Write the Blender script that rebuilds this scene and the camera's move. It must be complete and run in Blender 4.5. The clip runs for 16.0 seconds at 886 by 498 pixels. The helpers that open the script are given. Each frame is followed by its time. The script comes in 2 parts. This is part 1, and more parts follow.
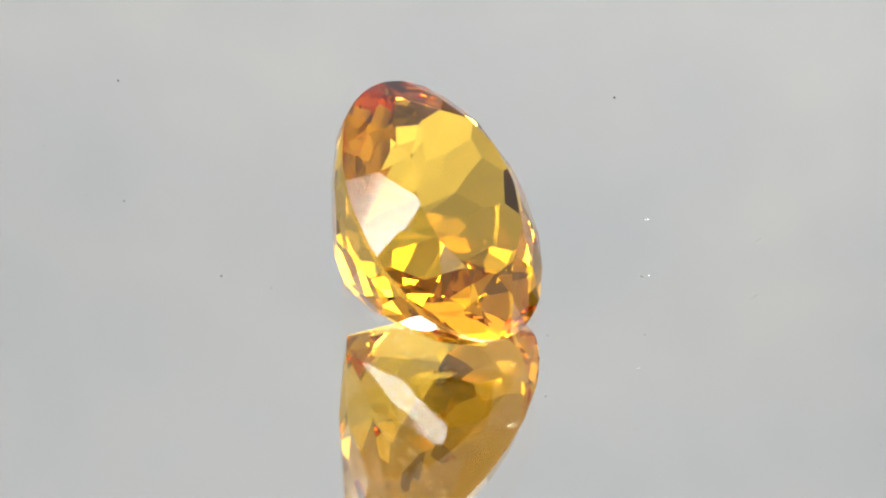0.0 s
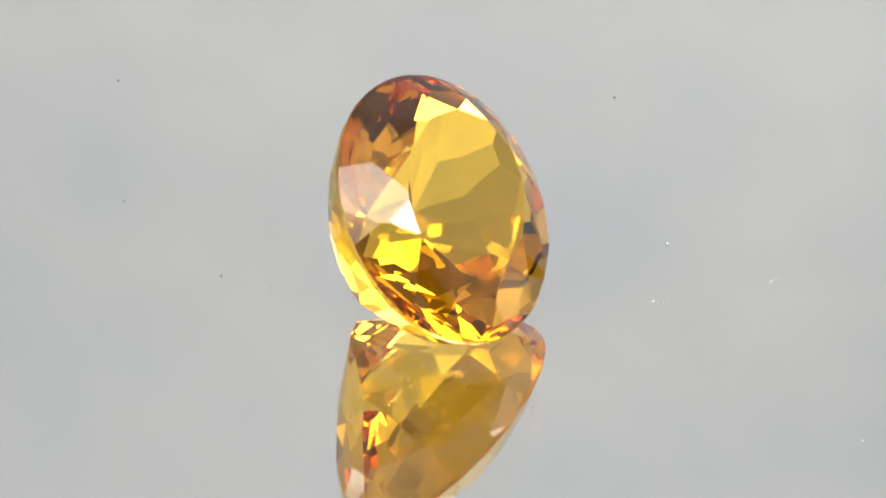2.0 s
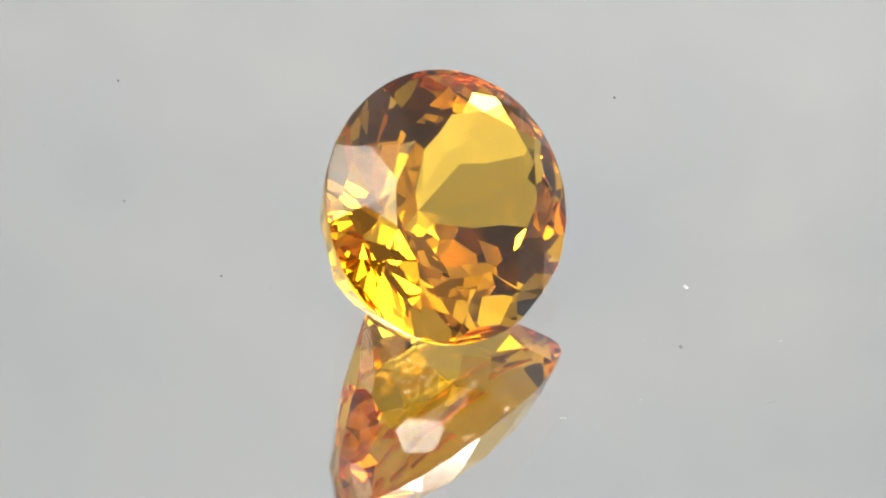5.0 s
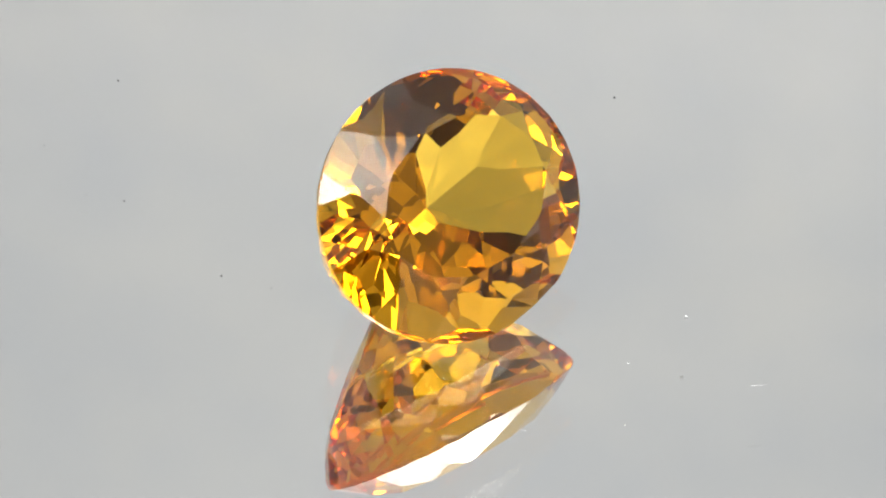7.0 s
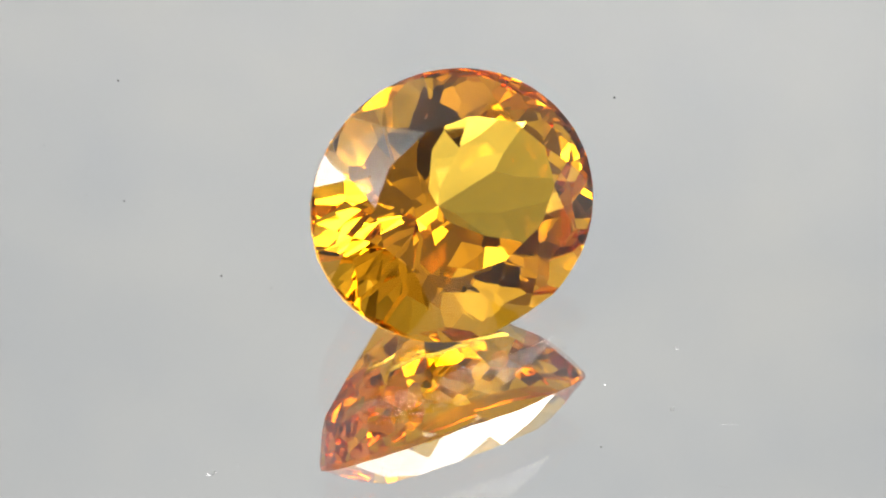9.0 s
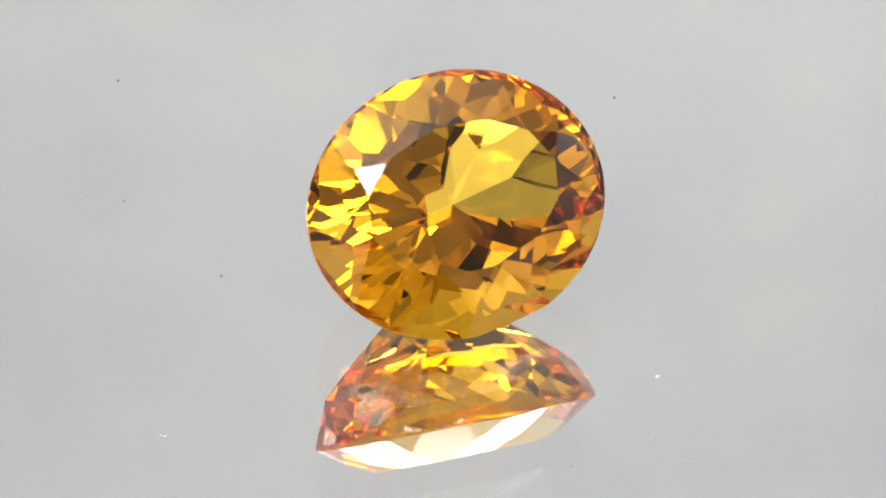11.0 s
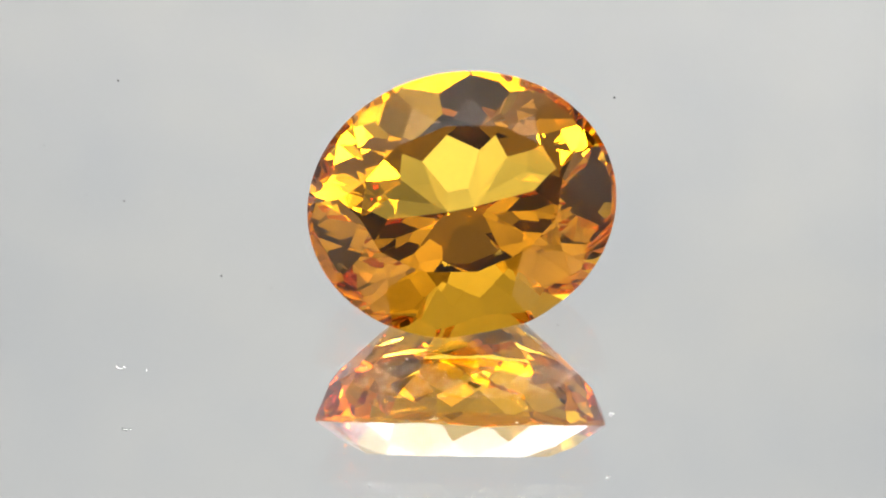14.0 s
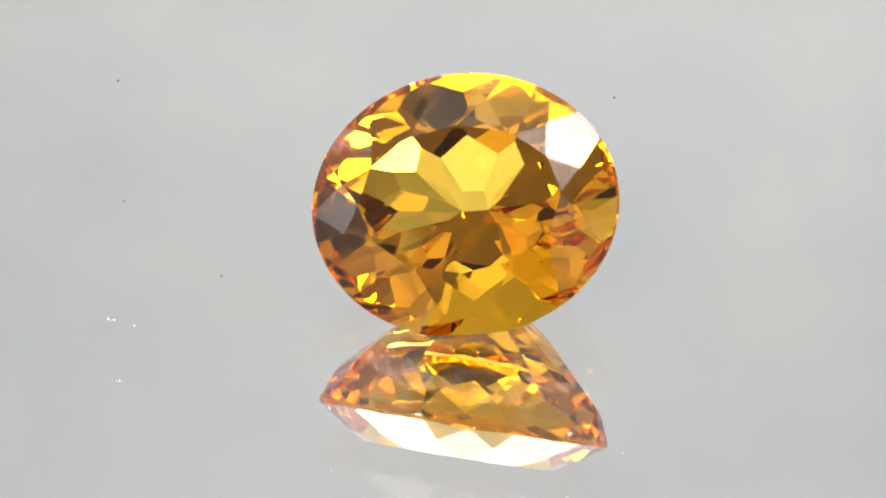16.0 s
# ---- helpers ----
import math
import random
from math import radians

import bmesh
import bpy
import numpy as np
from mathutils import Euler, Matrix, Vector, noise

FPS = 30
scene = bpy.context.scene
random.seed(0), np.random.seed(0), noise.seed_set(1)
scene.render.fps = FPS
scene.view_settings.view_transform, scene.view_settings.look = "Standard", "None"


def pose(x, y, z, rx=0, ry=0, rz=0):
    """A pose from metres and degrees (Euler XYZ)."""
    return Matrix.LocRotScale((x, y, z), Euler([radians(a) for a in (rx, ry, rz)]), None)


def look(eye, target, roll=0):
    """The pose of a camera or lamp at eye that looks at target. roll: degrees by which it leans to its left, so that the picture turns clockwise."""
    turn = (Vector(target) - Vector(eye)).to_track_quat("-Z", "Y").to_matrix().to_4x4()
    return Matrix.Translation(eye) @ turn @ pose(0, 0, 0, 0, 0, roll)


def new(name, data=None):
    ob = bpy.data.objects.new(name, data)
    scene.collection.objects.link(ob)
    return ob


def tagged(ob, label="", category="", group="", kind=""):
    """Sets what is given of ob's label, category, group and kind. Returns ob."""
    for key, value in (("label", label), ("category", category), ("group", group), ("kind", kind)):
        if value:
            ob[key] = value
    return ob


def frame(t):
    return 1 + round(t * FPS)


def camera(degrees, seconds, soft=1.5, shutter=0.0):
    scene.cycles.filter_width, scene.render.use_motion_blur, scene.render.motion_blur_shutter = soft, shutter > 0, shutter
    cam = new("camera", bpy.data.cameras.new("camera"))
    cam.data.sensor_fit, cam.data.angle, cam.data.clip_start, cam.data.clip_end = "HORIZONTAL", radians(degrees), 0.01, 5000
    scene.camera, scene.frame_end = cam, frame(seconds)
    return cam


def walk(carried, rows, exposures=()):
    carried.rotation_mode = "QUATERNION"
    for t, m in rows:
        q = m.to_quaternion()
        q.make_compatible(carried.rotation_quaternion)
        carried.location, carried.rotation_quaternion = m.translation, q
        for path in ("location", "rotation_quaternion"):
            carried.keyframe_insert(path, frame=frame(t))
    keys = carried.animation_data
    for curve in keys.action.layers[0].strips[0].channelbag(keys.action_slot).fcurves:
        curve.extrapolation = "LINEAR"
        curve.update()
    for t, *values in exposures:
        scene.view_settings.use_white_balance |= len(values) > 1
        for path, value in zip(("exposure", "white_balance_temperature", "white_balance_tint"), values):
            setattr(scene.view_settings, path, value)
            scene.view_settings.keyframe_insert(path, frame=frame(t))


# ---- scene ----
# The camera stands still, 11 cm from the stone, looking down at the mirror at 39.5 degrees.
TILT, REACH = radians(39.516), 0.1113
EYE = Vector((0.0, -REACH * math.cos(TILT), REACH * math.sin(TILT)))
cam = camera(17.54, 16.0, soft=2.0)
STILL = look(EYE, (0, 0, 0))
walk(cam, [(0.0, STILL), (16.0, STILL)], [(0.0, 0.0), (9.0, 0.0), (12.0, 0.11), (16.0, 0.11)])

# The turntable's axis (metres) and its turn, close to 5.9 degrees a second, clockwise from above.
AXIS = Vector((0.000523, -0.002733, 0.0))
SEAT = (-0.0001630, 0.0005319, 0.0039868)   # the stone's middle on the turntable at 8 s
LEAN, FACING, SPIN = 47.43, 34.26, 12.33     # elevation of the table's normal, heading, turn in its own plane


def turned(t):
    return -0.102478 * (t - 8) - 0.01349 * ((t - 8) / 8) ** 2


def table_pose(t):
    return Matrix.Translation(AXIS) @ Matrix.Rotation(turned(t), 4, "Z")


# ---- light and exposure ----
scene.cycles.transparent_max_bounces = 64
scene.cycles.max_bounces = 32
scene.cycles.transmission_bounces = 32
scene.cycles.glossy_bounces = 24
scene.cycles.caustics_refractive = True
scene.cycles.caustics_reflective = True
scene.cycles.blur_glossy = 0.0
world = bpy.data.worlds.new("dim_room_air")
world.use_nodes = True
world.node_tree.nodes["Background"].inputs[0].default_value = (0.75, 0.8, 0.9, 1)
world.node_tree.nodes["Background"].inputs[1].default_value = 0.02
scene.world = world
LAMP_POWER = 20.0
# emission shared by the added tent cloths and the softbox hem
TENT_GLOW = 0.403
BACK_Y = 0.42


# ---- materials ----
def material(name):
    m = bpy.data.materials.new(name)
    m.use_nodes = True
    return m, m.node_tree.nodes, m.node_tree.links, m.node_tree.nodes["Principled BSDF"]


def set_in(node, **values):
    for key, value in values.items():
        node.inputs[key.replace("_", " ")].default_value = value


def noise_node(nodes, links, scale, detail=4.0, rough=0.55, kind="Object"):
    co = nodes.new("ShaderNodeTexCoord")
    tex = nodes.new("ShaderNodeTexNoise")
    set_in(tex, Scale=scale, Detail=detail, Roughness=rough)
    links.new(co.outputs[kind], tex.inputs["Vector"])
    return tex


def ramp_node(nodes, links, source, stops):
    ramp = nodes.new("ShaderNodeValToRGB")
    while len(ramp.color_ramp.elements) < len(stops):
        ramp.color_ramp.elements.new(0.5)
    for el, (pos, col) in zip(ramp.color_ramp.elements, stops):
        el.position, el.color = pos, (*col, 1)
    links.new(source, ramp.inputs[0])
    return ramp


def gem_material(name, rough=0.0, grain=0.0):
    """The polished skin of the stone, clear yellow and highly refracting."""
    m, nodes, links, p = material(name)
    set_in(p, Roughness=rough, IOR=1.58, Transmission_Weight=1.0)
    p.inputs["Base Color"].default_value = (1.0, 0.81, 0.22, 1)
    if grain:
        bump = nodes.new("ShaderNodeBump")
        set_in(bump, Strength=grain, Distance=0.00005)
        fine = noise_node(nodes, links, 9000.0, 3.0)
        links.new(fine.outputs["Fac"], bump.inputs["Height"])
        links.new(bump.outputs[0], p.inputs["Normal"])
    return m


def amber_body():
    """The stone's colour: every crossing of the body takes out more blue and green, so long ways turn orange."""
    m, nodes, links, p = material("amber_body")
    clear = nodes.new("ShaderNodeBsdfTransparent")
    tex = noise_node(nodes, links, 160.0, 2.0)
    ramp = ramp_node(nodes, links, tex.outputs["Fac"], [(0.35, (0.955, 0.845, 0.53)), (0.65, (0.985, 0.875, 0.59))])
    links.new(ramp.outputs[0], clear.inputs[0])
    links.new(clear.outputs[0], nodes["Material Output"].inputs["Surface"])
    return m


GEM = gem_material("polished_crystal")
GIRDLE_MAT = gem_material("fine_ground_crystal", 0.18, 0.25)
BODY = amber_body()


def mirror_glass():
    m, nodes, links, p = material("float_glass")
    set_in(p, IOR=1.52, Transmission_Weight=1.0, Roughness=0.0)
    p.inputs["Base Color"].default_value = (0.985, 1.0, 0.99, 1)
    return m


def silver():
    m, nodes, links, p = material("mirror_silver")
    set_in(p, Metallic=1.0, Roughness=0.0)
    tex = noise_node(nodes, links, 60.0, 3.0)
    ramp = ramp_node(nodes, links, tex.outputs["Fac"], [(0.3, (0.93, 0.93, 0.925)), (0.7, (0.96, 0.96, 0.955))])
    links.new(ramp.outputs[0], p.inputs["Base Color"])
    return m


def plain(name, low, high, scale, rough=0.6, metal=0.0, bump_height=0.0):
    m, nodes, links, p = material(name)
    tex = noise_node(nodes, links, scale, 6.0)
    ramp = ramp_node(nodes, links, tex.outputs["Fac"], [(0.3, low), (0.7, high)])
    links.new(ramp.outputs[0], p.inputs["Base Color"])
    set_in(p, Roughness=rough, Metallic=metal)
    if bump_height:
        fine = noise_node(nodes, links, scale * 9, 4.0)
        bump = nodes.new("ShaderNodeBump")
        set_in(bump, Strength=0.4, Distance=bump_height)
        links.new(fine.outputs["Fac"], bump.inputs["Height"])
        links.new(bump.outputs[0], p.inputs["Normal"])
    return m


def lamp_cloth():
    """The softbox's front cloth: evenly lit along the middle, brightest before its two bulbs, falling off to the rim."""
    m, nodes, links, p = material("lit_softbox_cloth")
    co = nodes.new("ShaderNodeTexCoord")
    flat = nodes.new("ShaderNodeMapping")
    flat.vector_type = "TEXTURE"
    flat.inputs["Location"].default_value = (-0.03, -0.015, 0.0)
    flat.inputs["Rotation"].default_value = (0.0, 0.0, radians(8))
    flat.inputs["Scale"].default_value = (0.45, 0.10, 1.0)
    links.new(co.outputs["Object"], flat.inputs["Vector"])
    way = nodes.new("ShaderNodeVectorMath")
    way.operation = "LENGTH"
    links.new(flat.outputs[0], way.inputs[0])
    band = ramp_node(nodes, links, way.outputs["Value"], [(0.0, (0.36, 0.36, 0.36)), (0.55, (0.32, 0.32, 0.32)), (0.75, (0.09, 0.09, 0.092)), (0.86, (0.070, 0.070, 0.073))])
    out = band.outputs[0]
    for place, reach in (((0.165, 0.015, 0.0), 0.10), ((-0.19, -0.04, 0.0), 0.085)):
        near = nodes.new("ShaderNodeVectorMath")
        near.operation = "DISTANCE"
        near.inputs[1].default_value = place
        links.new(co.outputs["Object"], near.inputs[0])
        bulb = ramp_node(nodes, links, near.outputs["Value"], [(0.0, (1, 1, 1)), (reach * 0.65, (0.9, 0.9, 0.9)), (reach, (0.05, 0.05, 0.05))])
        both = nodes.new("ShaderNodeMix")
        both.data_type, both.blend_type = "RGBA", "LIGHTEN"
        both.inputs["Factor"].default_value = 1.0
        links.new(out, both.inputs["A"])
        links.new(bulb.outputs[0], both.inputs["B"])
        out = both.outputs["Result"]
    links.new(out, p.inputs["Emission Color"])
    set_in(p, Emission_Strength=LAMP_POWER, Roughness=0.8)
    p.inputs["Base Color"].default_value = (0.8, 0.8, 0.8, 1)
    return m


def glow_cloth(name, glow, low, high, bright=None, rest=0.76, albedo=0.45, scale=9.0, spread=0.2, mid=0.5):
    """Cloth that glows by itself: cloudy light patches are put into its emission colour."""
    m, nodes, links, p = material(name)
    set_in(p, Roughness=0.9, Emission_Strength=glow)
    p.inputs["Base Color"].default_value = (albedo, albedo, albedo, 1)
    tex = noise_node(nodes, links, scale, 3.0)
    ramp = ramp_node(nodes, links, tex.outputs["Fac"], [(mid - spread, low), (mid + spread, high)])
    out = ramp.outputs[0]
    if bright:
        # the painted glow is strongest round one place and fades away from it
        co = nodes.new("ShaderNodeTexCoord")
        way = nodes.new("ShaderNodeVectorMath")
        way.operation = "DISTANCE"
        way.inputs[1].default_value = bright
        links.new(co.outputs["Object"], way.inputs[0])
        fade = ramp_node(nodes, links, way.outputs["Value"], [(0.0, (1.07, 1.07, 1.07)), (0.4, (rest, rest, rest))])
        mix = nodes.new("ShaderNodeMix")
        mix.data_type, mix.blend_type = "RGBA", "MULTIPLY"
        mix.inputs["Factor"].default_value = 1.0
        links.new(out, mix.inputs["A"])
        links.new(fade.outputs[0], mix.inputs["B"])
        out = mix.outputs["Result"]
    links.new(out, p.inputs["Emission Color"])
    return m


# the backdrop's cloudy tint and its fade are painted into the emission
BACK_GLOW = glow_cloth("back_glow_cloth", TENT_GLOW, (0.89, 0.92, 0.97), (1.11, 1.09, 1.05), (0.11, BACK_Y, 0.255), albedo=0.22, scale=15.0)
# unseen side cloths added as lights; hot patches in their emission make flashes
LEFT_GLOW = glow_cloth("left_glow_cloth", TENT_GLOW * 2.0, (0.7, 0.7, 0.71), (5.0, 5.0, 4.9), (-0.50, 0.08, 0.36), 0.85, 0.3, 11.0, 0.05, 0.64)
RIGHT_GLOW = glow_cloth("right_glow_cloth", TENT_GLOW * 1.8, (0.7, 0.7, 0.71), (3.2, 3.2, 3.15), (0.50, 0.03, 0.38), 0.5, 0.3, 11.0, 0.05, 0.65)
# dark front flaps, out of view, with patchy emission added for the lower facets
FRONT_GLOW = glow_cloth("front_glow_cloth", TENT_GLOW * 2.3, (0.3, 0.3, 0.3), (1.6, 1.6, 1.58), (0.0, -0.34, 0.42), 0.55, albedo=0.10, scale=14.0, spread=0.13)
# added roof: emission strong at the back, faded out over the camera
ROOF_GLOW = glow_cloth("roof_glow_cloth", TENT_GLOW * 3.2, (0.75, 0.75, 0.76), (1.25, 1.25, 1.24), (-0.06, 0.26, 0.43), 0.12, albedo=0.15, scale=11.0, spread=0.13)
GLASS, SILVER, CLOTH = mirror_glass(), silver(), lamp_cloth()
PAPER = plain("grey_base_paper", (0.16, 0.16, 0.165), (0.20, 0.20, 0.20), 5.0, 0.85, 0.0, 0.0003)
# the softbox rim gets emission too, so it never shows as a dark band
GLOW_HEM = glow_cloth("self_glowing_hem", TENT_GLOW * 2.6, (0.9, 0.9, 0.9), (1.1, 1.1, 1.1), scale=40.0)
BLACK = plain("black_plastic", (0.02, 0.02, 0.022), (0.035, 0.035, 0.036), 60.0, 0.45, 0.0, 0.0001)
WALL = plain("pale_wall_paint", (0.50, 0.50, 0.51), (0.56, 0.56, 0.55), 3.0, 0.8, 0.0, 0.0006)
WOOD = plain("dark_tabletop", (0.05, 0.045, 0.04), (0.09, 0.08, 0.07), 14.0, 0.5, 0.0, 0.0004)
DUST = plain("grey_lint", (0.54, 0.54, 0.535), (0.64, 0.64, 0.63), 4000.0, 0.9)
FLECK = plain("dark_fleck", (0.05, 0.05, 0.05), (0.09, 0.085, 0.08), 900.0, 0.9)


# ---- building ----
def part(name, bm, mat, parent=None, label="", at=None):
    me = bpy.data.meshes.new(name)
    bm.normal_update()
    bm.to_mesh(me)
    bm.free()
    me.materials.append(mat)
    ob = new(name, me)
    ob.parent = parent
    if at is not None:
        ob.matrix_basis = at
    if label:
        ob["label"] = label
    return ob


def empty(name, m):
    ob = new(name)
    ob.empty_display_size = 0.01
    ob.matrix_basis = m
    return ob


def box(x0, x1, y0, y1, z0, z1, bevel=0.0):
    bm = bmesh.new()
    bmesh.ops.create_cube(bm, size=1.0)
    bmesh.ops.scale(bm, vec=(x1 - x0, y1 - y0, z1 - z0), verts=bm.verts)
    bmesh.ops.translate(bm, vec=((x0 + x1) / 2, (y0 + y1) / 2, (z0 + z1) / 2), verts=bm.verts)
    if bevel:
        bmesh.ops.bevel(bm, geom=bm.edges[:], offset=bevel, segments=2, affect="EDGES", profile=0.5)
    return bm


def lathe(profile, sides=96, close=False):
    """A turned body from (radius, height) pairs."""
    bm = bmesh.new()
    rings = []
    for r, z in profile:
        if r < 1e-9:
            rings.append([bm.verts.new((0, 0, z))])
        else:
            rings.append([bm.verts.new((r * math.cos(2 * math.pi * k / sides), r * math.sin(2 * math.pi * k / sides), z)) for k in range(sides)])
    for a, b in zip(rings, rings[1:]):
        for k in range(sides):
            q = [a[k % len(a)], a[(k + 1) % len(a)] if len(a) > 1 else None, b[(k + 1) % len(b)] if len(b) > 1 else None, b[k % len(b)]]
            q = [v for v in q if v is not None]
            if len(set(q)) >= 3:
                bm.faces.new(q)
    bmesh.ops.recalc_face_normals(bm, faces=bm.faces)
    return bm


# ---- the room: table, walls, backdrop, softbox ----
def build_room():
    t = tagged(part("tabletop", box(-0.7, 0.7, -0.75, 0.75, -0.075, -0.045, 0.003), WOOD), "dark smooth tabletop under the turntable and backdrop", "table", kind="structure")
    floor = part("floor", box(-1.6, 1.6, -1.6, 1.6, -0.85, -0.80), WALL)
    tagged(floor, "plain pale floor of a dim studio room", "floor", kind="structure")
    ceiling = part("ceiling", box(-1.6, 1.6, -1.6, 1.6, 1.60, 1.65), WALL)
    tagged(ceiling, "plain pale ceiling of a dim studio room", "ceiling", kind="structure")
    for name, b in (("wall_north", (-1.6, 1.6, 1.6, 1.66)), ("wall_south", (-1.6, 1.6, -1.66, -1.6)), ("wall_west", (-1.66, -1.6, -1.6, 1.6)), ("wall_east", (1.6, 1.66, -1.6, 1.6))):
        tagged(part(name, box(*b, -0.80, 1.60), WALL), "plain pale painted studio wall in shade", "wall", kind="structure")
    for x in (-0.66, 0.66):
        for y in (-0.70, 0.70):
            leg = part("table_leg", box(x - 0.03, x + 0.03, y - 0.03, y + 0.03, -0.80, -0.075, 0.002), BLACK)
            tagged(leg, "black square leg under the dark tabletop", "table leg", kind="structure")


def curtain(points, z0, z1, waves, depth):
    """A hanging cloth along a line of plan points, with shallow folds."""
    bm = bmesh.new()
    (xa, ya), (xb, yb) = points
    along = Vector((xb - xa, yb - ya))
    out = Vector((-along.y, along.x)).normalized()
    cols, rows = 49, 9
    grid = []
    for r in range(rows):
        z = z0 + (z1 - z0) * r / (rows - 1)
        line = []
        for k in range(cols):
            u = k / (cols - 1)
            shift = depth * math.sin(waves * 2 * math.pi * u + 0.7 * r / rows)
            line.append(bm.verts.new((xa + along.x * u + out.x * shift, ya + along.y * u + out.y * shift, z)))
        grid.append(line)
    for a, b in zip(grid, grid[1:]):
        for k in range(cols - 1):
            bm.faces.new((a[k], a[k + 1], b[k + 1], b[k])).smooth = True
    return bm


FLECKS = ((-0.0702, 0.2932, 0.00061), (0.0372, 0.2978, 0.00061), (-0.0506, 0.3482, 0.00058), (-0.0713, 0.3264, 0.00057), (-0.0393, 0.3518, 0.00045),
          (-0.0877, 0.3108, 0.00043), (-0.0733, 0.3097, 0.00037), (-0.0797, 0.3245, 0.00038), (-0.0786, 0.2877, 0.00036))


def added_roof_cloth(hole):
    """The tent's added roof: a glowing sheet with an opening through which the softbox hangs."""
    bm = bmesh.new()
    x0, x1, y0, y1 = hole
    xs, ys = (-0.50, x0, -0.09, 0.13, x1, 0.50), (-0.34, y0, y1, BACK_Y)
    grid = [[bm.verts.new((x, y, 0.40 + (0.10 if y == BACK_Y else 0.0))) for x in xs] for y in ys]
    for a in range(3):
        for b in range(5):
            if not (a == 1 and 1 <= b <= 3):
                bm.faces.new((grid[a][b], grid[a][b + 1], grid[a + 1][b + 1], grid[a + 1][b]))
    return bm


def build_tent():
    """An added tent of self-glowing cloth round the turntable, with a gap towards the camera, on grey paper."""
    # only the backdrop shows, in the mirror; the other cloths are added for light
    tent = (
        ("backdrop", curtain(((-0.50, BACK_Y), (0.50, BACK_Y)), -0.0440, 0.50, 1.5, 0.002), BACK_GLOW, "white cloth hung behind the mirror, given its own soft cloudy glow"),
        ("added_side_cloth", curtain(((-0.50, BACK_Y - 0.01), (-0.50, -0.34)), -0.0440, 0.40, 2.5, 0.004), LEFT_GLOW, "added unseen cloth beside the mirror, glowing in bright patches to light the stone"),
        ("added_side_cloth", curtain(((0.50, BACK_Y - 0.01), (0.50, -0.34)), -0.0440, 0.40, 2.5, 0.004), RIGHT_GLOW, "added unseen cloth beside the mirror, glowing in bright patches to light the stone"),
        ("added_front_cloth", curtain(((-0.49, -0.34), (-0.13, -0.34)), -0.0440, 0.40, 2.5, 0.004), FRONT_GLOW, "added unseen front flap of the light tent, glowing in patches, drawn aside"),
        ("added_front_cloth", curtain(((0.13, -0.34), (0.49, -0.34)), -0.0440, 0.40, 2.5, 0.004), FRONT_GLOW, "added unseen front flap of the light tent, glowing in patches, drawn aside"),
        ("added_roof_cloth", added_roof_cloth((-0.202, 0.262, -0.122, 0.122)), ROOF_GLOW, "added unseen roof of the light tent round the softbox, glowing most at the back"),
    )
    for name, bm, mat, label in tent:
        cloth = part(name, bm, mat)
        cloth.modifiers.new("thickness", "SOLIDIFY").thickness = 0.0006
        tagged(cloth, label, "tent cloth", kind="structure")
    sheet = part("base_paper", box(-0.49, 0.49, -0.5, BACK_Y - 0.01, -0.0448, -0.0442), PAPER)
    tagged(sheet, "grey paper sheet on the tabletop under the turntable", "paper", kind="structure")
    bm = bmesh.new()
    for x, z, size in FLECKS:
        made = bmesh.ops.create_icosphere(bm, subdivisions=1, radius=size * 0.5)["verts"]
        for v in made:
            v.co = Vector((x + v.co.x, BACK_Y - 0.004 + v.co.y * 0.4, z + v.co.z * 1.3))
    tagged(part("cloth_flecks", bm, FLECK), "small dark flecks clinging to the white backdrop cloth", "flecks", kind="stuff")


def build_softbox():
    """A wide softbox over the turntable: a black shell round a lit white cloth."""
    m = pose(0.030, 0.0, 0.36)
    soft = empty("softbox", m)
    w, d = 0.225, 0.115
    part("diffuser_cloth", box(-w, w, -d, d, -0.001, 0.001), CLOTH, soft, "glowing white cloth front of the softbox")
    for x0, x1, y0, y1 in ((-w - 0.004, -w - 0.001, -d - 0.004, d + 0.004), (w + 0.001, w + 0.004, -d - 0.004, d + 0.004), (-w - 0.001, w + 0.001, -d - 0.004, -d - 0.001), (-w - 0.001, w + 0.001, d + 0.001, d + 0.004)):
        part("rim", box(x0, x1, y0, y1, -0.003, 0.03, 0.0008), GLOW_HEM, soft, "white hemmed rim of the softbox, given a glow of its own")
    bm = bmesh.new()
    lo = [bm.verts.new((x, y, 0.03)) for x, y in ((-w - 0.003, -d - 0.003), (w + 0.003, -d - 0.003), (w + 0.003, d + 0.003), (-w - 0.003, d + 0.003))]
    hi = [bm.verts.new((x, y, 0.22)) for x, y in ((-0.06, -0.05), (0.06, -0.05), (0.06, 0.05), (-0.06, 0.05))]
    for k in range(4):
        bm.faces.new((lo[k], lo[(k + 1) % 4], hi[(k + 1) % 4], hi[k]))
    bm.faces.new(hi)
    part("shell", bm, BLACK, soft, "black cloth shell of the softbox")
    part("hanging_rod", lathe([(0.0, 0.22), (0.012, 0.22), (0.012, 1.24), (0.0, 1.24)], 24), BLACK, soft)
    tagged(soft, "wide black softbox with a bright white front, hung overhead", "studio lamp")


# ---- turntable and mirror ----
THICK = 0.0030
RADIUS = 0.046


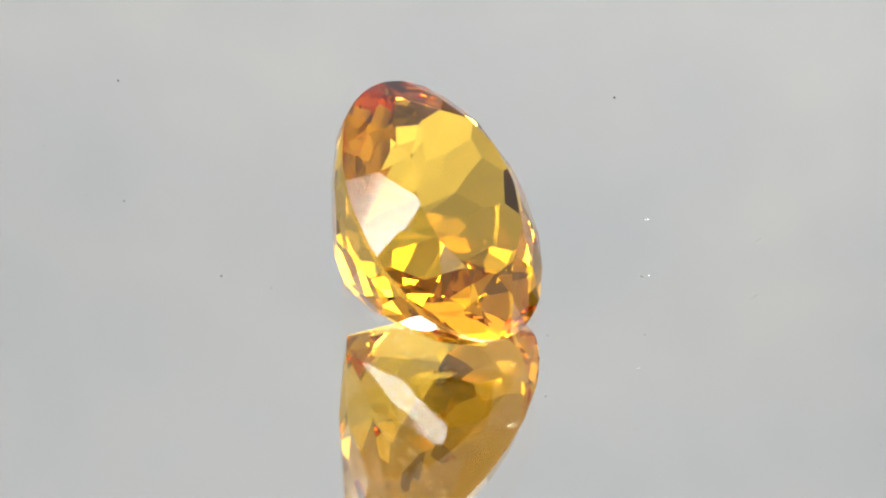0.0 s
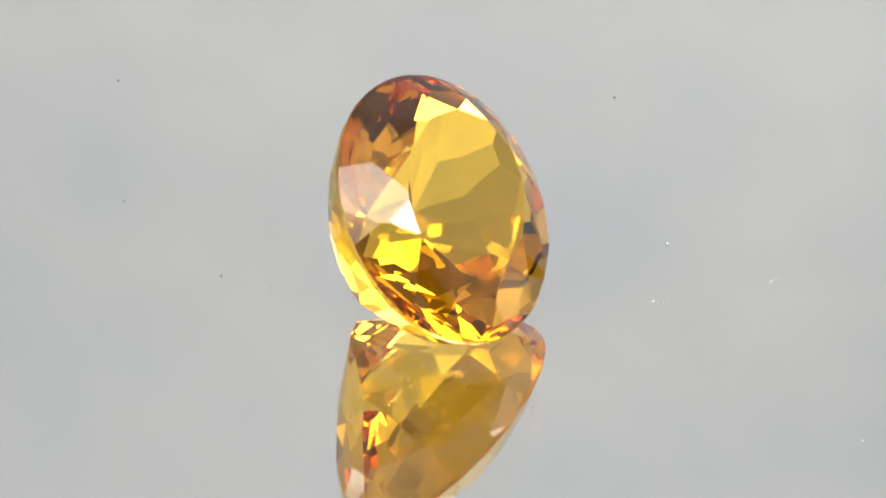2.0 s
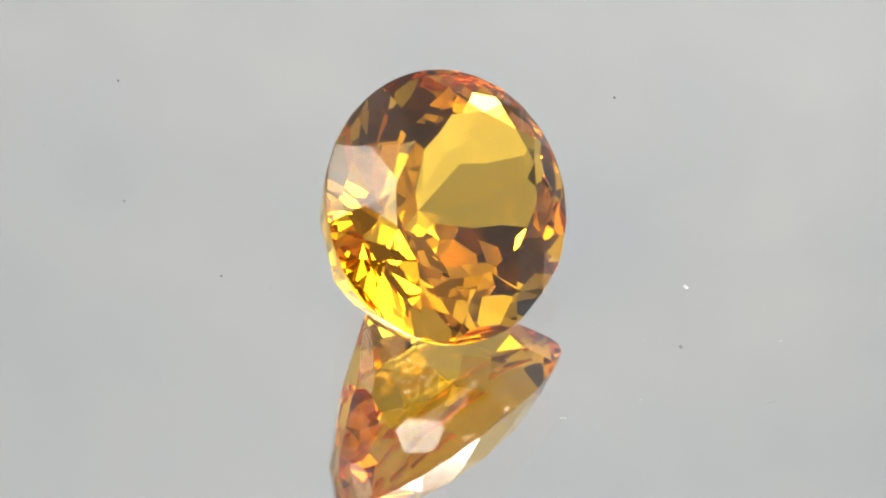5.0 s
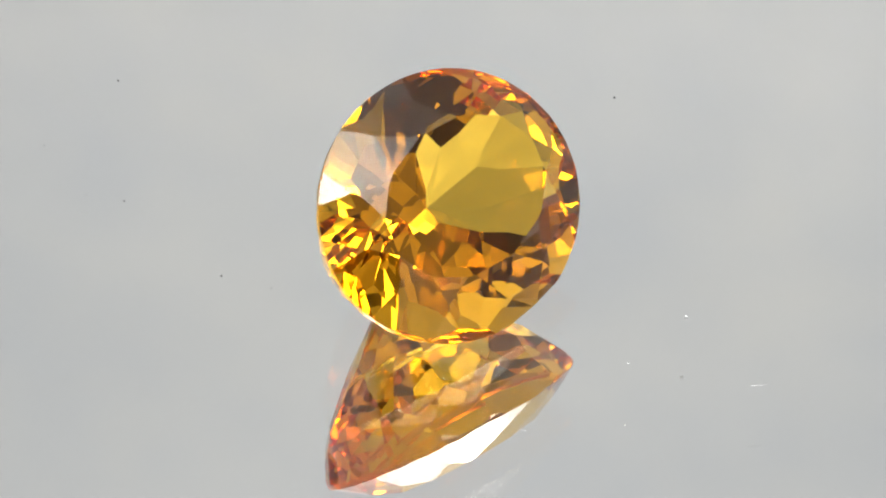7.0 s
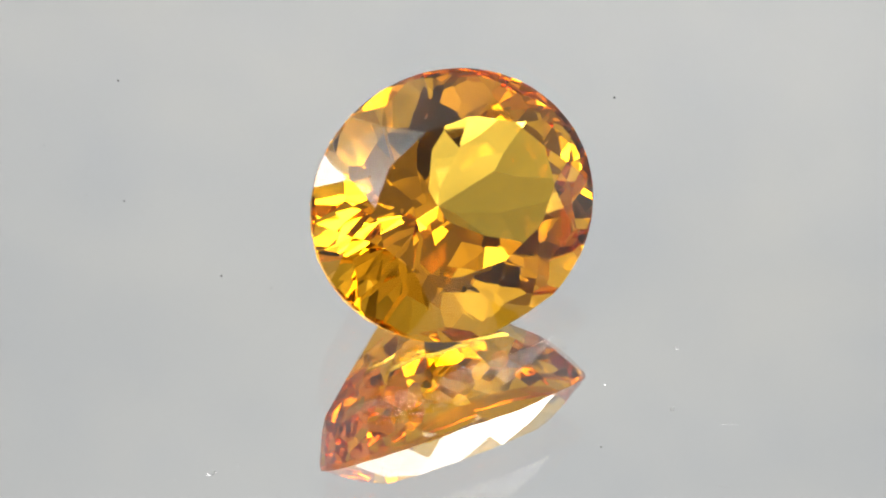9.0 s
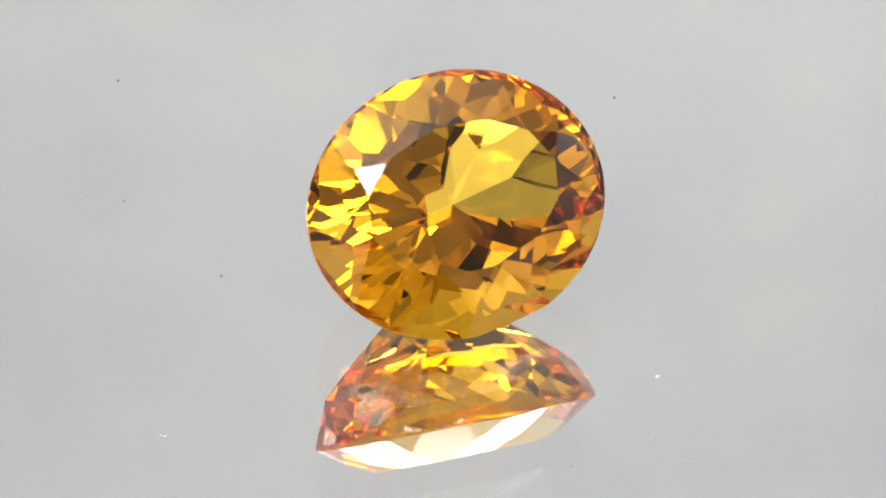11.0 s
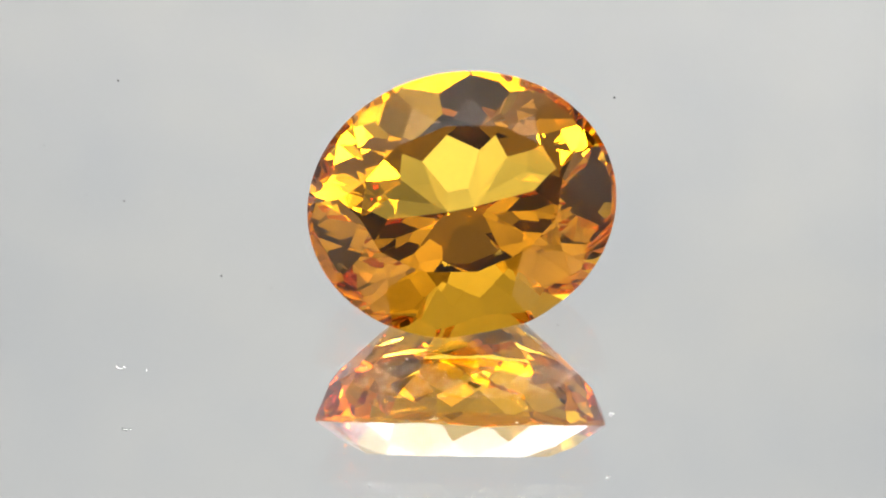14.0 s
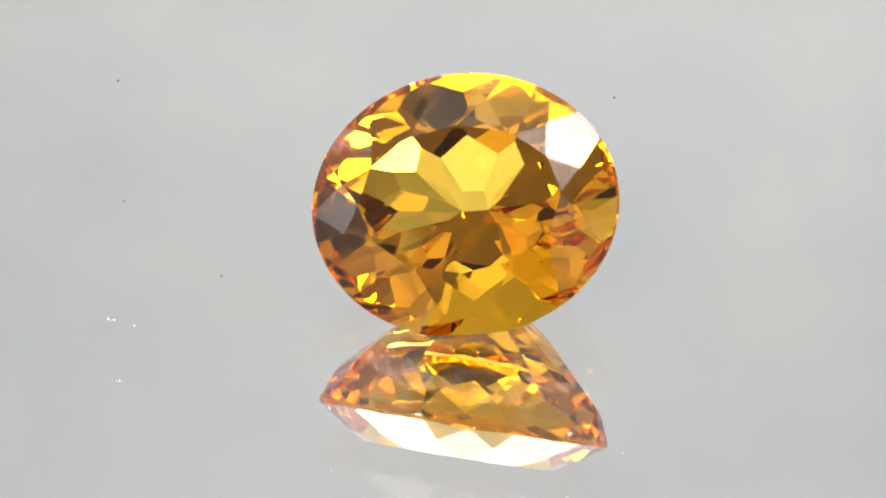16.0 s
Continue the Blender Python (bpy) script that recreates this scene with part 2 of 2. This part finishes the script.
def build_mirror():
    mirror = empty("round_mirror", table_pose(0))
    bm = lathe([(0.0, 0.0), (RADIUS - 0.0008, 0.0), (RADIUS, -0.0008), (RADIUS, -THICK)], 128)
    for f in bm.faces:
        if f.normal.z < -0.1 or (f.calc_center_median().length < RADIUS * 0.9 and f.normal.z < 0):
            f.normal_flip()
    part("glass_plate", bm, GLASS, mirror, "clear 3 mm glass plate of the mirror")
    bm = lathe([(0.0, -THICK), (RADIUS, -THICK), (RADIUS, -THICK - 0.0002), (0.0, -THICK - 0.0002)], 128)
    part("silver_coating", bm, SILVER, mirror, "bright silvering under the glass")
    tagged(mirror, "round back-silvered glass mirror turning slowly, lightly dusty", "mirror")
    base = empty("turntable", Matrix.Translation(AXIS))
    part("drum", lathe([(0.0, -0.0445), (0.05, -0.0445), (0.052, -0.043), (0.052, -0.012), (0.050, -0.010), (0.0, -0.010)], 96), BLACK, base)
    part("platter", lathe([(0.0, -0.010), (0.044, -0.010), (0.045, -0.009), (0.045, -THICK - 0.0003), (0.0, -THICK - 0.0003)], 96), BLACK, base)
    tagged(base, "small black motor turntable carrying the round mirror", "turntable")
    return mirror


# ---- the stone ----
HALF_LONG, HALF_WIDE = 5.79, 5.00          # millimetres, in the stone's own space
CROWN, GIRDLE, DEPTH = 1.22, 0.18, 5.30
STAR_REACH = 0.79
WORN = 0.014
MAINS, RIDGE, STEEP = 14, 0.02, 67
FAN_SLOPE, KEEL = 40.2, 0.52                # degrees beside the keel, and half the keel's level length
TIER, TIER_ENDS, TIER_SIDE, TIER_SLOPE = 0.74, 0.10, 0.06, 57    # the outer row: across the stone, further out at its ends and one side, degrees
OFF = 0.25                                   # the keel lies a little off the middle line
FULL_ENDS = 0.5                              # how much flatter and fuller the pavilion is at its ends
FOOT, VALLEY, TIP = 0.14, 0.40, 0.565         # the lozenges' inner, side and outer corners, as shares of the rim's radius


def rim_point(angle):
    return Vector((HALF_LONG * math.cos(angle), HALF_WIDE * math.sin(angle)))


def plane_of(p, q, r):
    p, q, r = Vector(p), Vector(q), Vector(r)
    n = (q - p).cross(r - p).normalized()
    if n.dot(Vector((0, 0, -0.4))) > n.dot(p):
        n = -n
    return n, n.dot(p)


def facet_planes():
    """The planes of an oval brilliant with a twelve-sided table and a keeled, bulging pavilion."""
    cuts, g = [], GIRDLE / 2
    q = ((3.80, 0.0), (3.30, 1.38), (2.00, 2.38), (0.0, 2.78))
    corners = [Vector(v) for v in (q[0], q[1], q[2], q[3], (-q[2][0], q[2][1]), (-q[1][0], q[1][1]), (-q[0][0], 0), (-q[1][0], -q[1][1]), (-q[2][0], -q[2][1]), (0, -q[3][1]), (q[2][0], -q[2][1]), (q[1][0], -q[1][1]))]
    n = len(corners)
    angles = [math.atan2(c.y / HALF_WIDE, c.x / HALF_LONG) for c in corners]
    cuts.append(("table", Vector((0, 0, 1)), g + CROWN))
    kites = []
    for i in range(n):
        t3, r3 = Vector((*corners[i], g + CROWN)), Vector((*rim_point(angles[i]), g))
        side = Vector((*(corners[(i + 1) % n] - corners[i - 1]), 0))
        kites.append(plane_of(t3, r3, t3 + side))
        cuts.append(("kite_facet", *kites[-1]))
    for i in range(n):
        j = (i + 1) % n
        a, b = angles[i], angles[j]
        if b < a:
            b += 2 * math.pi
        mid = (a + b) / 2
        (n1, d1), (n2, d2) = kites[i], kites[j]
        way = n1.cross(n2).normalized()
        if way.z > 0:
            way = -way
        # the meeting line of two kites, from the table down to the star's reach
        start = Matrix((n1, n2, (0, 0, 1))).inverted() @ Vector((d1, d2, g + CROWN))
        lo, hi = 0.0, 6.0
        for _ in range(50):
            s = (lo + hi) / 2
            p = start + way * s
            if math.hypot(p.x / HALF_LONG, p.y / HALF_WIDE) < STAR_REACH:
                lo = s
            else:
                hi = s
        star = start + way * lo
        m = rim_point(mid)
        cuts.append(("star_facet", *plane_of((*corners[i], g + CROWN), (*corners[j], g + CROWN), star)))
        cuts.append(("upper_girdle_facet", *plane_of((*rim_point(angles[i]), g), (*m, g), star)))
        cuts.append(("upper_girdle_facet", *plane_of((*m, g), (*rim_point(angles[j]), g), star)))
    for k in range(72):
        p, r = rim_point(radians(5 * k)), rim_point(radians(5 * k + 5))
        cuts.append(("girdle", *plane_of((*p, g), (*p, -g), (*r, g))))
    # pavilion: a rising keel between two fans of lozenges, breaks in the gaps outside them, and a steep row along the girdle
    half = math.pi / MAINS

    def index_angle(theta):
        return math.atan2(HALF_WIDE * math.sin(theta), HALF_LONG * math.cos(theta))

    def on_plane(p, nn, d):
        return Vector((p.x, p.y, (nn.x * p.x + nn.y * p.y - d) / -nn.z))

    fans = []
    for k in range(MAINS):
        theta = 2 * half * k
        d = Vector((math.cos(theta), math.sin(theta)))
        end = Vector((math.copysign(KEEL, d.x), OFF, -g - DEPTH))
        slope = math.tan(radians(FAN_SLOPE)) * (HALF_WIDE / math.hypot(HALF_LONG * d.x, HALF_WIDE * d.y)) ** FULL_ENDS
        nn = Vector((d.x * slope, d.y * slope, -1)).normalized()
        a = index_angle(theta)
        rim = Vector((math.cos(a) * HALF_LONG, math.sin(a) * HALF_WIDE))
        fans.append([nn, nn.dot(end), on_plane(rim * VALLEY + end.xy, nn, nn.dot(end))])
        if abs(d.y) > 0.1:
            cuts.append(("fan_facet", nn, nn.dot(end)))
    # at the ends there is no fan facet: its neighbours meet there in one line with the keel
    for k in (0, MAINS // 2):
        fans[k][:2] = fans[k + 1][:2]
        fans[k][2] = on_plane(fans[k][2], *fans[k + 1][:2])
    # the flat facet on each long side of the keel
    flats = []
    for side in (1, -1):
        slope = math.tan(radians(FAN_SLOPE - 2.0))
        nn = Vector((0, side * slope, -1)).normalized()
        flats.append((nn, nn.dot(Vector((0, OFF, -g - DEPTH)))))
        cuts.append(("keel_facet", *flats[-1]))
    mains = []
    for k in range(MAINS):
        theta = 2 * half * (k + 0.5)
        (n1, d1, v1), (n2, d2, v2) = fans[k], fans[(k + 1) % MAINS]
        a = index_angle(theta)
        rim = Vector((math.cos(a) * HALF_LONG, math.sin(a) * HALF_WIDE))
        shift = Vector((math.copysign(KEEL, rim.x) if abs(rim.x) > 0.01 else 0.0, OFF))
        foot = rim * FOOT + shift
        foot = max((on_plane(foot, *plane) for plane in ((n1, d1), (n2, d2), *flats)), key=lambda p: p.z)
        nn, d = plane_of(v1, v2, foot)
        cuts.append(("main_facet", nn, d))
        mains.append((nn, d, on_plane(rim * TIP + shift * 0.4, nn, d), rim))
    for k in range(MAINS):
        (_, _, t1, p1), (_, _, t2, p2) = mains[k - 1], mains[k]
        valley = fans[k][2]
        # two breaks to a gap, meeting on a ridge that stands a little proud
        flat_n, flat_d = plane_of(valley, t1, t2)
        out = (p1 + p2).normalized() * ((p1 + p2).length / 2 * 0.97)
        ridge = on_plane(out, flat_n, flat_d) + flat_n * RIDGE
        for tip in (t1, t2):
            bn, bd = plane_of(valley, tip, ridge)
            cuts.append(("break_facet", bn, bd))
        # a further row of facets, centred on the mains
        d = Vector((p2.x / HALF_LONG ** 2, p2.y / HALF_WIDE ** 2)).normalized()
        tn = Vector((d.x * math.tan(radians(TIER_SLOPE)), d.y * math.tan(radians(TIER_SLOPE)), -1)).normalized()
        cuts.append(("tier_facet", tn, tn.dot(on_plane(p2 * (TIER + TIER_ENDS * d.x * d.x + TIER_SIDE * max(d.y, 0)), bn, bd))))
    for k in range(2 * MAINS):
        a, b = index_angle(half * k), index_angle(half * (k + 1))
        p, r = rim_point(a), rim_point(b)
        d = Vector((p.y - r.y, r.x - p.x)).normalized()
        d = d if d.dot(p) > 0 else -d
        tilt = math.tan(radians(STEEP))
        nn = Vector((d.x * tilt, d.y * tilt, -1)).normalized()
        cuts.append(("lower_girdle_facet", nn, nn.dot(Vector((*(p * 1.005), -g)))))
    return cuts


def cut_stone():
    """Cuts a block by every facet plane, as a lapidary does. Returns the whole in millimetres."""
    bm = bmesh.new()
    bmesh.ops.create_cube(bm, size=16.0)
    cuts = facet_planes()
    for name, nn, d in cuts:
        bmesh.ops.bisect_plane(bm, geom=bm.verts[:] + bm.edges[:] + bm.faces[:], dist=1e-6, plane_co=nn * d, plane_no=nn, clear_outer=True)
        rim = [e for e in bm.edges if e.is_boundary]
        if rim:
            bmesh.ops.holes_fill(bm, edges=rim, sides=0)
    bmesh.ops.remove_doubles(bm, verts=bm.verts, dist=1e-4)
    bmesh.ops.dissolve_degenerate(bm, edges=bm.edges, dist=1e-4)
    bmesh.ops.recalc_face_normals(bm, faces=bm.faces)
    bm.normal_update()
    # facet edges are never quite sharp: take off a hair where two large facets meet
    soft = [e for e in bm.edges if e.calc_length() > 0.35 and e.calc_face_angle(0) > radians(5) and min(f.calc_area() for f in e.link_faces) > 0.12]
    bmesh.ops.bevel(bm, geom=soft, offset=WORN, segments=1, affect="EDGES", clamp_overlap=True)
    bmesh.ops.recalc_face_normals(bm, faces=bm.faces)
    bm.normal_update()
    return bm, cuts


def stone_pose(t, lift=0.0):
    on_table = (Matrix.Translation((SEAT[0], SEAT[1], SEAT[2] + lift)) @ Matrix.Rotation(radians(FACING), 4, "Z")
                @ Matrix.Rotation(radians(90 - LEAN), 4, "X") @ Matrix.Rotation(radians(SPIN), 4, "Z"))
    return table_pose(t) @ on_table


FACET_LABELS = {"table": "wide flat polished top facet", "girdle": "thin finely ground rim", "kite_facet": "polished kite-shaped facet of the crown",
                "star_facet": "small triangular polished facet beside the table", "upper_girdle_facet": "polished triangular crown facet along the rim"}


def build_stone():
    """Every facet is a polished face of its own round the coloured body; the rim is one ground band."""
    whole, cuts = cut_stone()
    pieces = {}
    for f in whole.faces:
        best = max(range(len(cuts)), key=lambda k: cuts[k][1].dot(f.normal))
        kind = cuts[best][0]
        pieces.setdefault((kind, 0 if kind == "girdle" else best), []).append([v.co * 0.001 for v in f.verts])
    low = min((stone_pose(8) @ (v.co * 0.001)).z for v in whole.verts)
    whole.free()
    stone = empty("gemstone", stone_pose(0, -low))
    inner = bmesh.new()
    middle = Vector((0, 0, -0.0012))
    for faces in pieces.values():
        for pts in faces:
            inner.faces.new([inner.verts.new(middle + (p - middle) * 0.994) for p in pts])
    bmesh.ops.remove_doubles(inner, verts=inner.verts, dist=1e-8)
    part("crystal_body", inner, BODY, stone, "clear amber-coloured crystal inside the polished facets")
    for (kind, _), faces in pieces.items():
        bm = bmesh.new()
        for pts in faces:
            bm.faces.new([bm.verts.new(p) for p in pts])
        bmesh.ops.remove_doubles(bm, verts=bm.verts, dist=1e-8)
        name = {"table": "table_facet", "girdle": "girdle"}.get(kind, kind)
        part(name, bm, GIRDLE_MAT if kind == "girdle" else GEM, stone, FACET_LABELS.get(kind, ""))
    tagged(stone, "oval faceted amber-yellow gemstone lying tilted on a mirror", "gemstone")
    return stone, -low


# ---- dust ----
SPECKS = ((-7.68, -10.62, 0.32), (-8.93, -11.10, 0.11), (8.42, -2.21, 0.24), (4.31, -3.17, 0.12), (9.76, 0.13, 0.09), (10.42, -1.50, 0.11),
          (4.12, 0.79, 0.10), (-1.90, -11.11, 0.10), (-6.81, -10.15, 0.09), (0.64, -4.06, 0.12), (5.37, -1.93, 0.08), (5.40, 12.18, 0.08),
          (10.57, -6.25, 0.08), (2.91, -2.87, 0.06), (5.85, -4.60, 0.14), (-6.85, -9.75, 0.10), (4.37, -0.75, 0.07), (4.07, -6.25, 0.07), (7.34, -14.9, 0.12))
FIBRES = ((10.20, -6.24, 10.79, -6.20), (1.49, -7.71, 1.67, -7.80))


def build_dust():
    """Lint on the glass: lumps of a few tenths of a millimetre, uneven in outline, and two short fibres."""
    bm = bmesh.new()
    rnd = random.Random(4)
    spots = []
    for x, y, size in SPECKS:
        for _ in range(7 if size > 0.15 else 2):
            spots.append((x + rnd.uniform(-0.5, 0.5) * size, y + rnd.uniform(-0.4, 0.4) * size, size * (0.3 if size > 0.15 else 0.5)))
    for xa, ya, xb, yb in FIBRES:
        for k in range(16):
            u = k / 15
            spots.append((xa + (xb - xa) * u, ya + (yb - ya) * u + 0.03 * math.sin(3 * u), 0.035))
    for x, y, size in spots:
        made = bmesh.ops.create_icosphere(bm, subdivisions=1, radius=size * 0.0005)["verts"]
        wide, deep = rnd.uniform(0.7, 1.4), rnd.uniform(0.7, 1.4)
        for v in made:
            v.co = Vector((v.co.x * wide + x * 0.001, v.co.y * deep + y * 0.001, (v.co.z + size * 0.0005) * 0.5))
    dust = part("dust", bm, DUST, None, "", table_pose(0))
    tagged(dust, "pale specks and fibres of lint scattered on the turning mirror", "dust", kind="stuff")
    return dust


build_room()
build_tent()
build_softbox()
mirror_thing = build_mirror()
stone_thing, LIFT = build_stone()
dust_thing = build_dust()


def motions():
    times = [k * 1.0 for k in range(17)]
    walk(mirror_thing, [(t, table_pose(t)) for t in times])
    walk(dust_thing, [(t, table_pose(t)) for t in times])
    walk(stone_thing, [(t, stone_pose(t, LIFT)) for t in times])


motions()
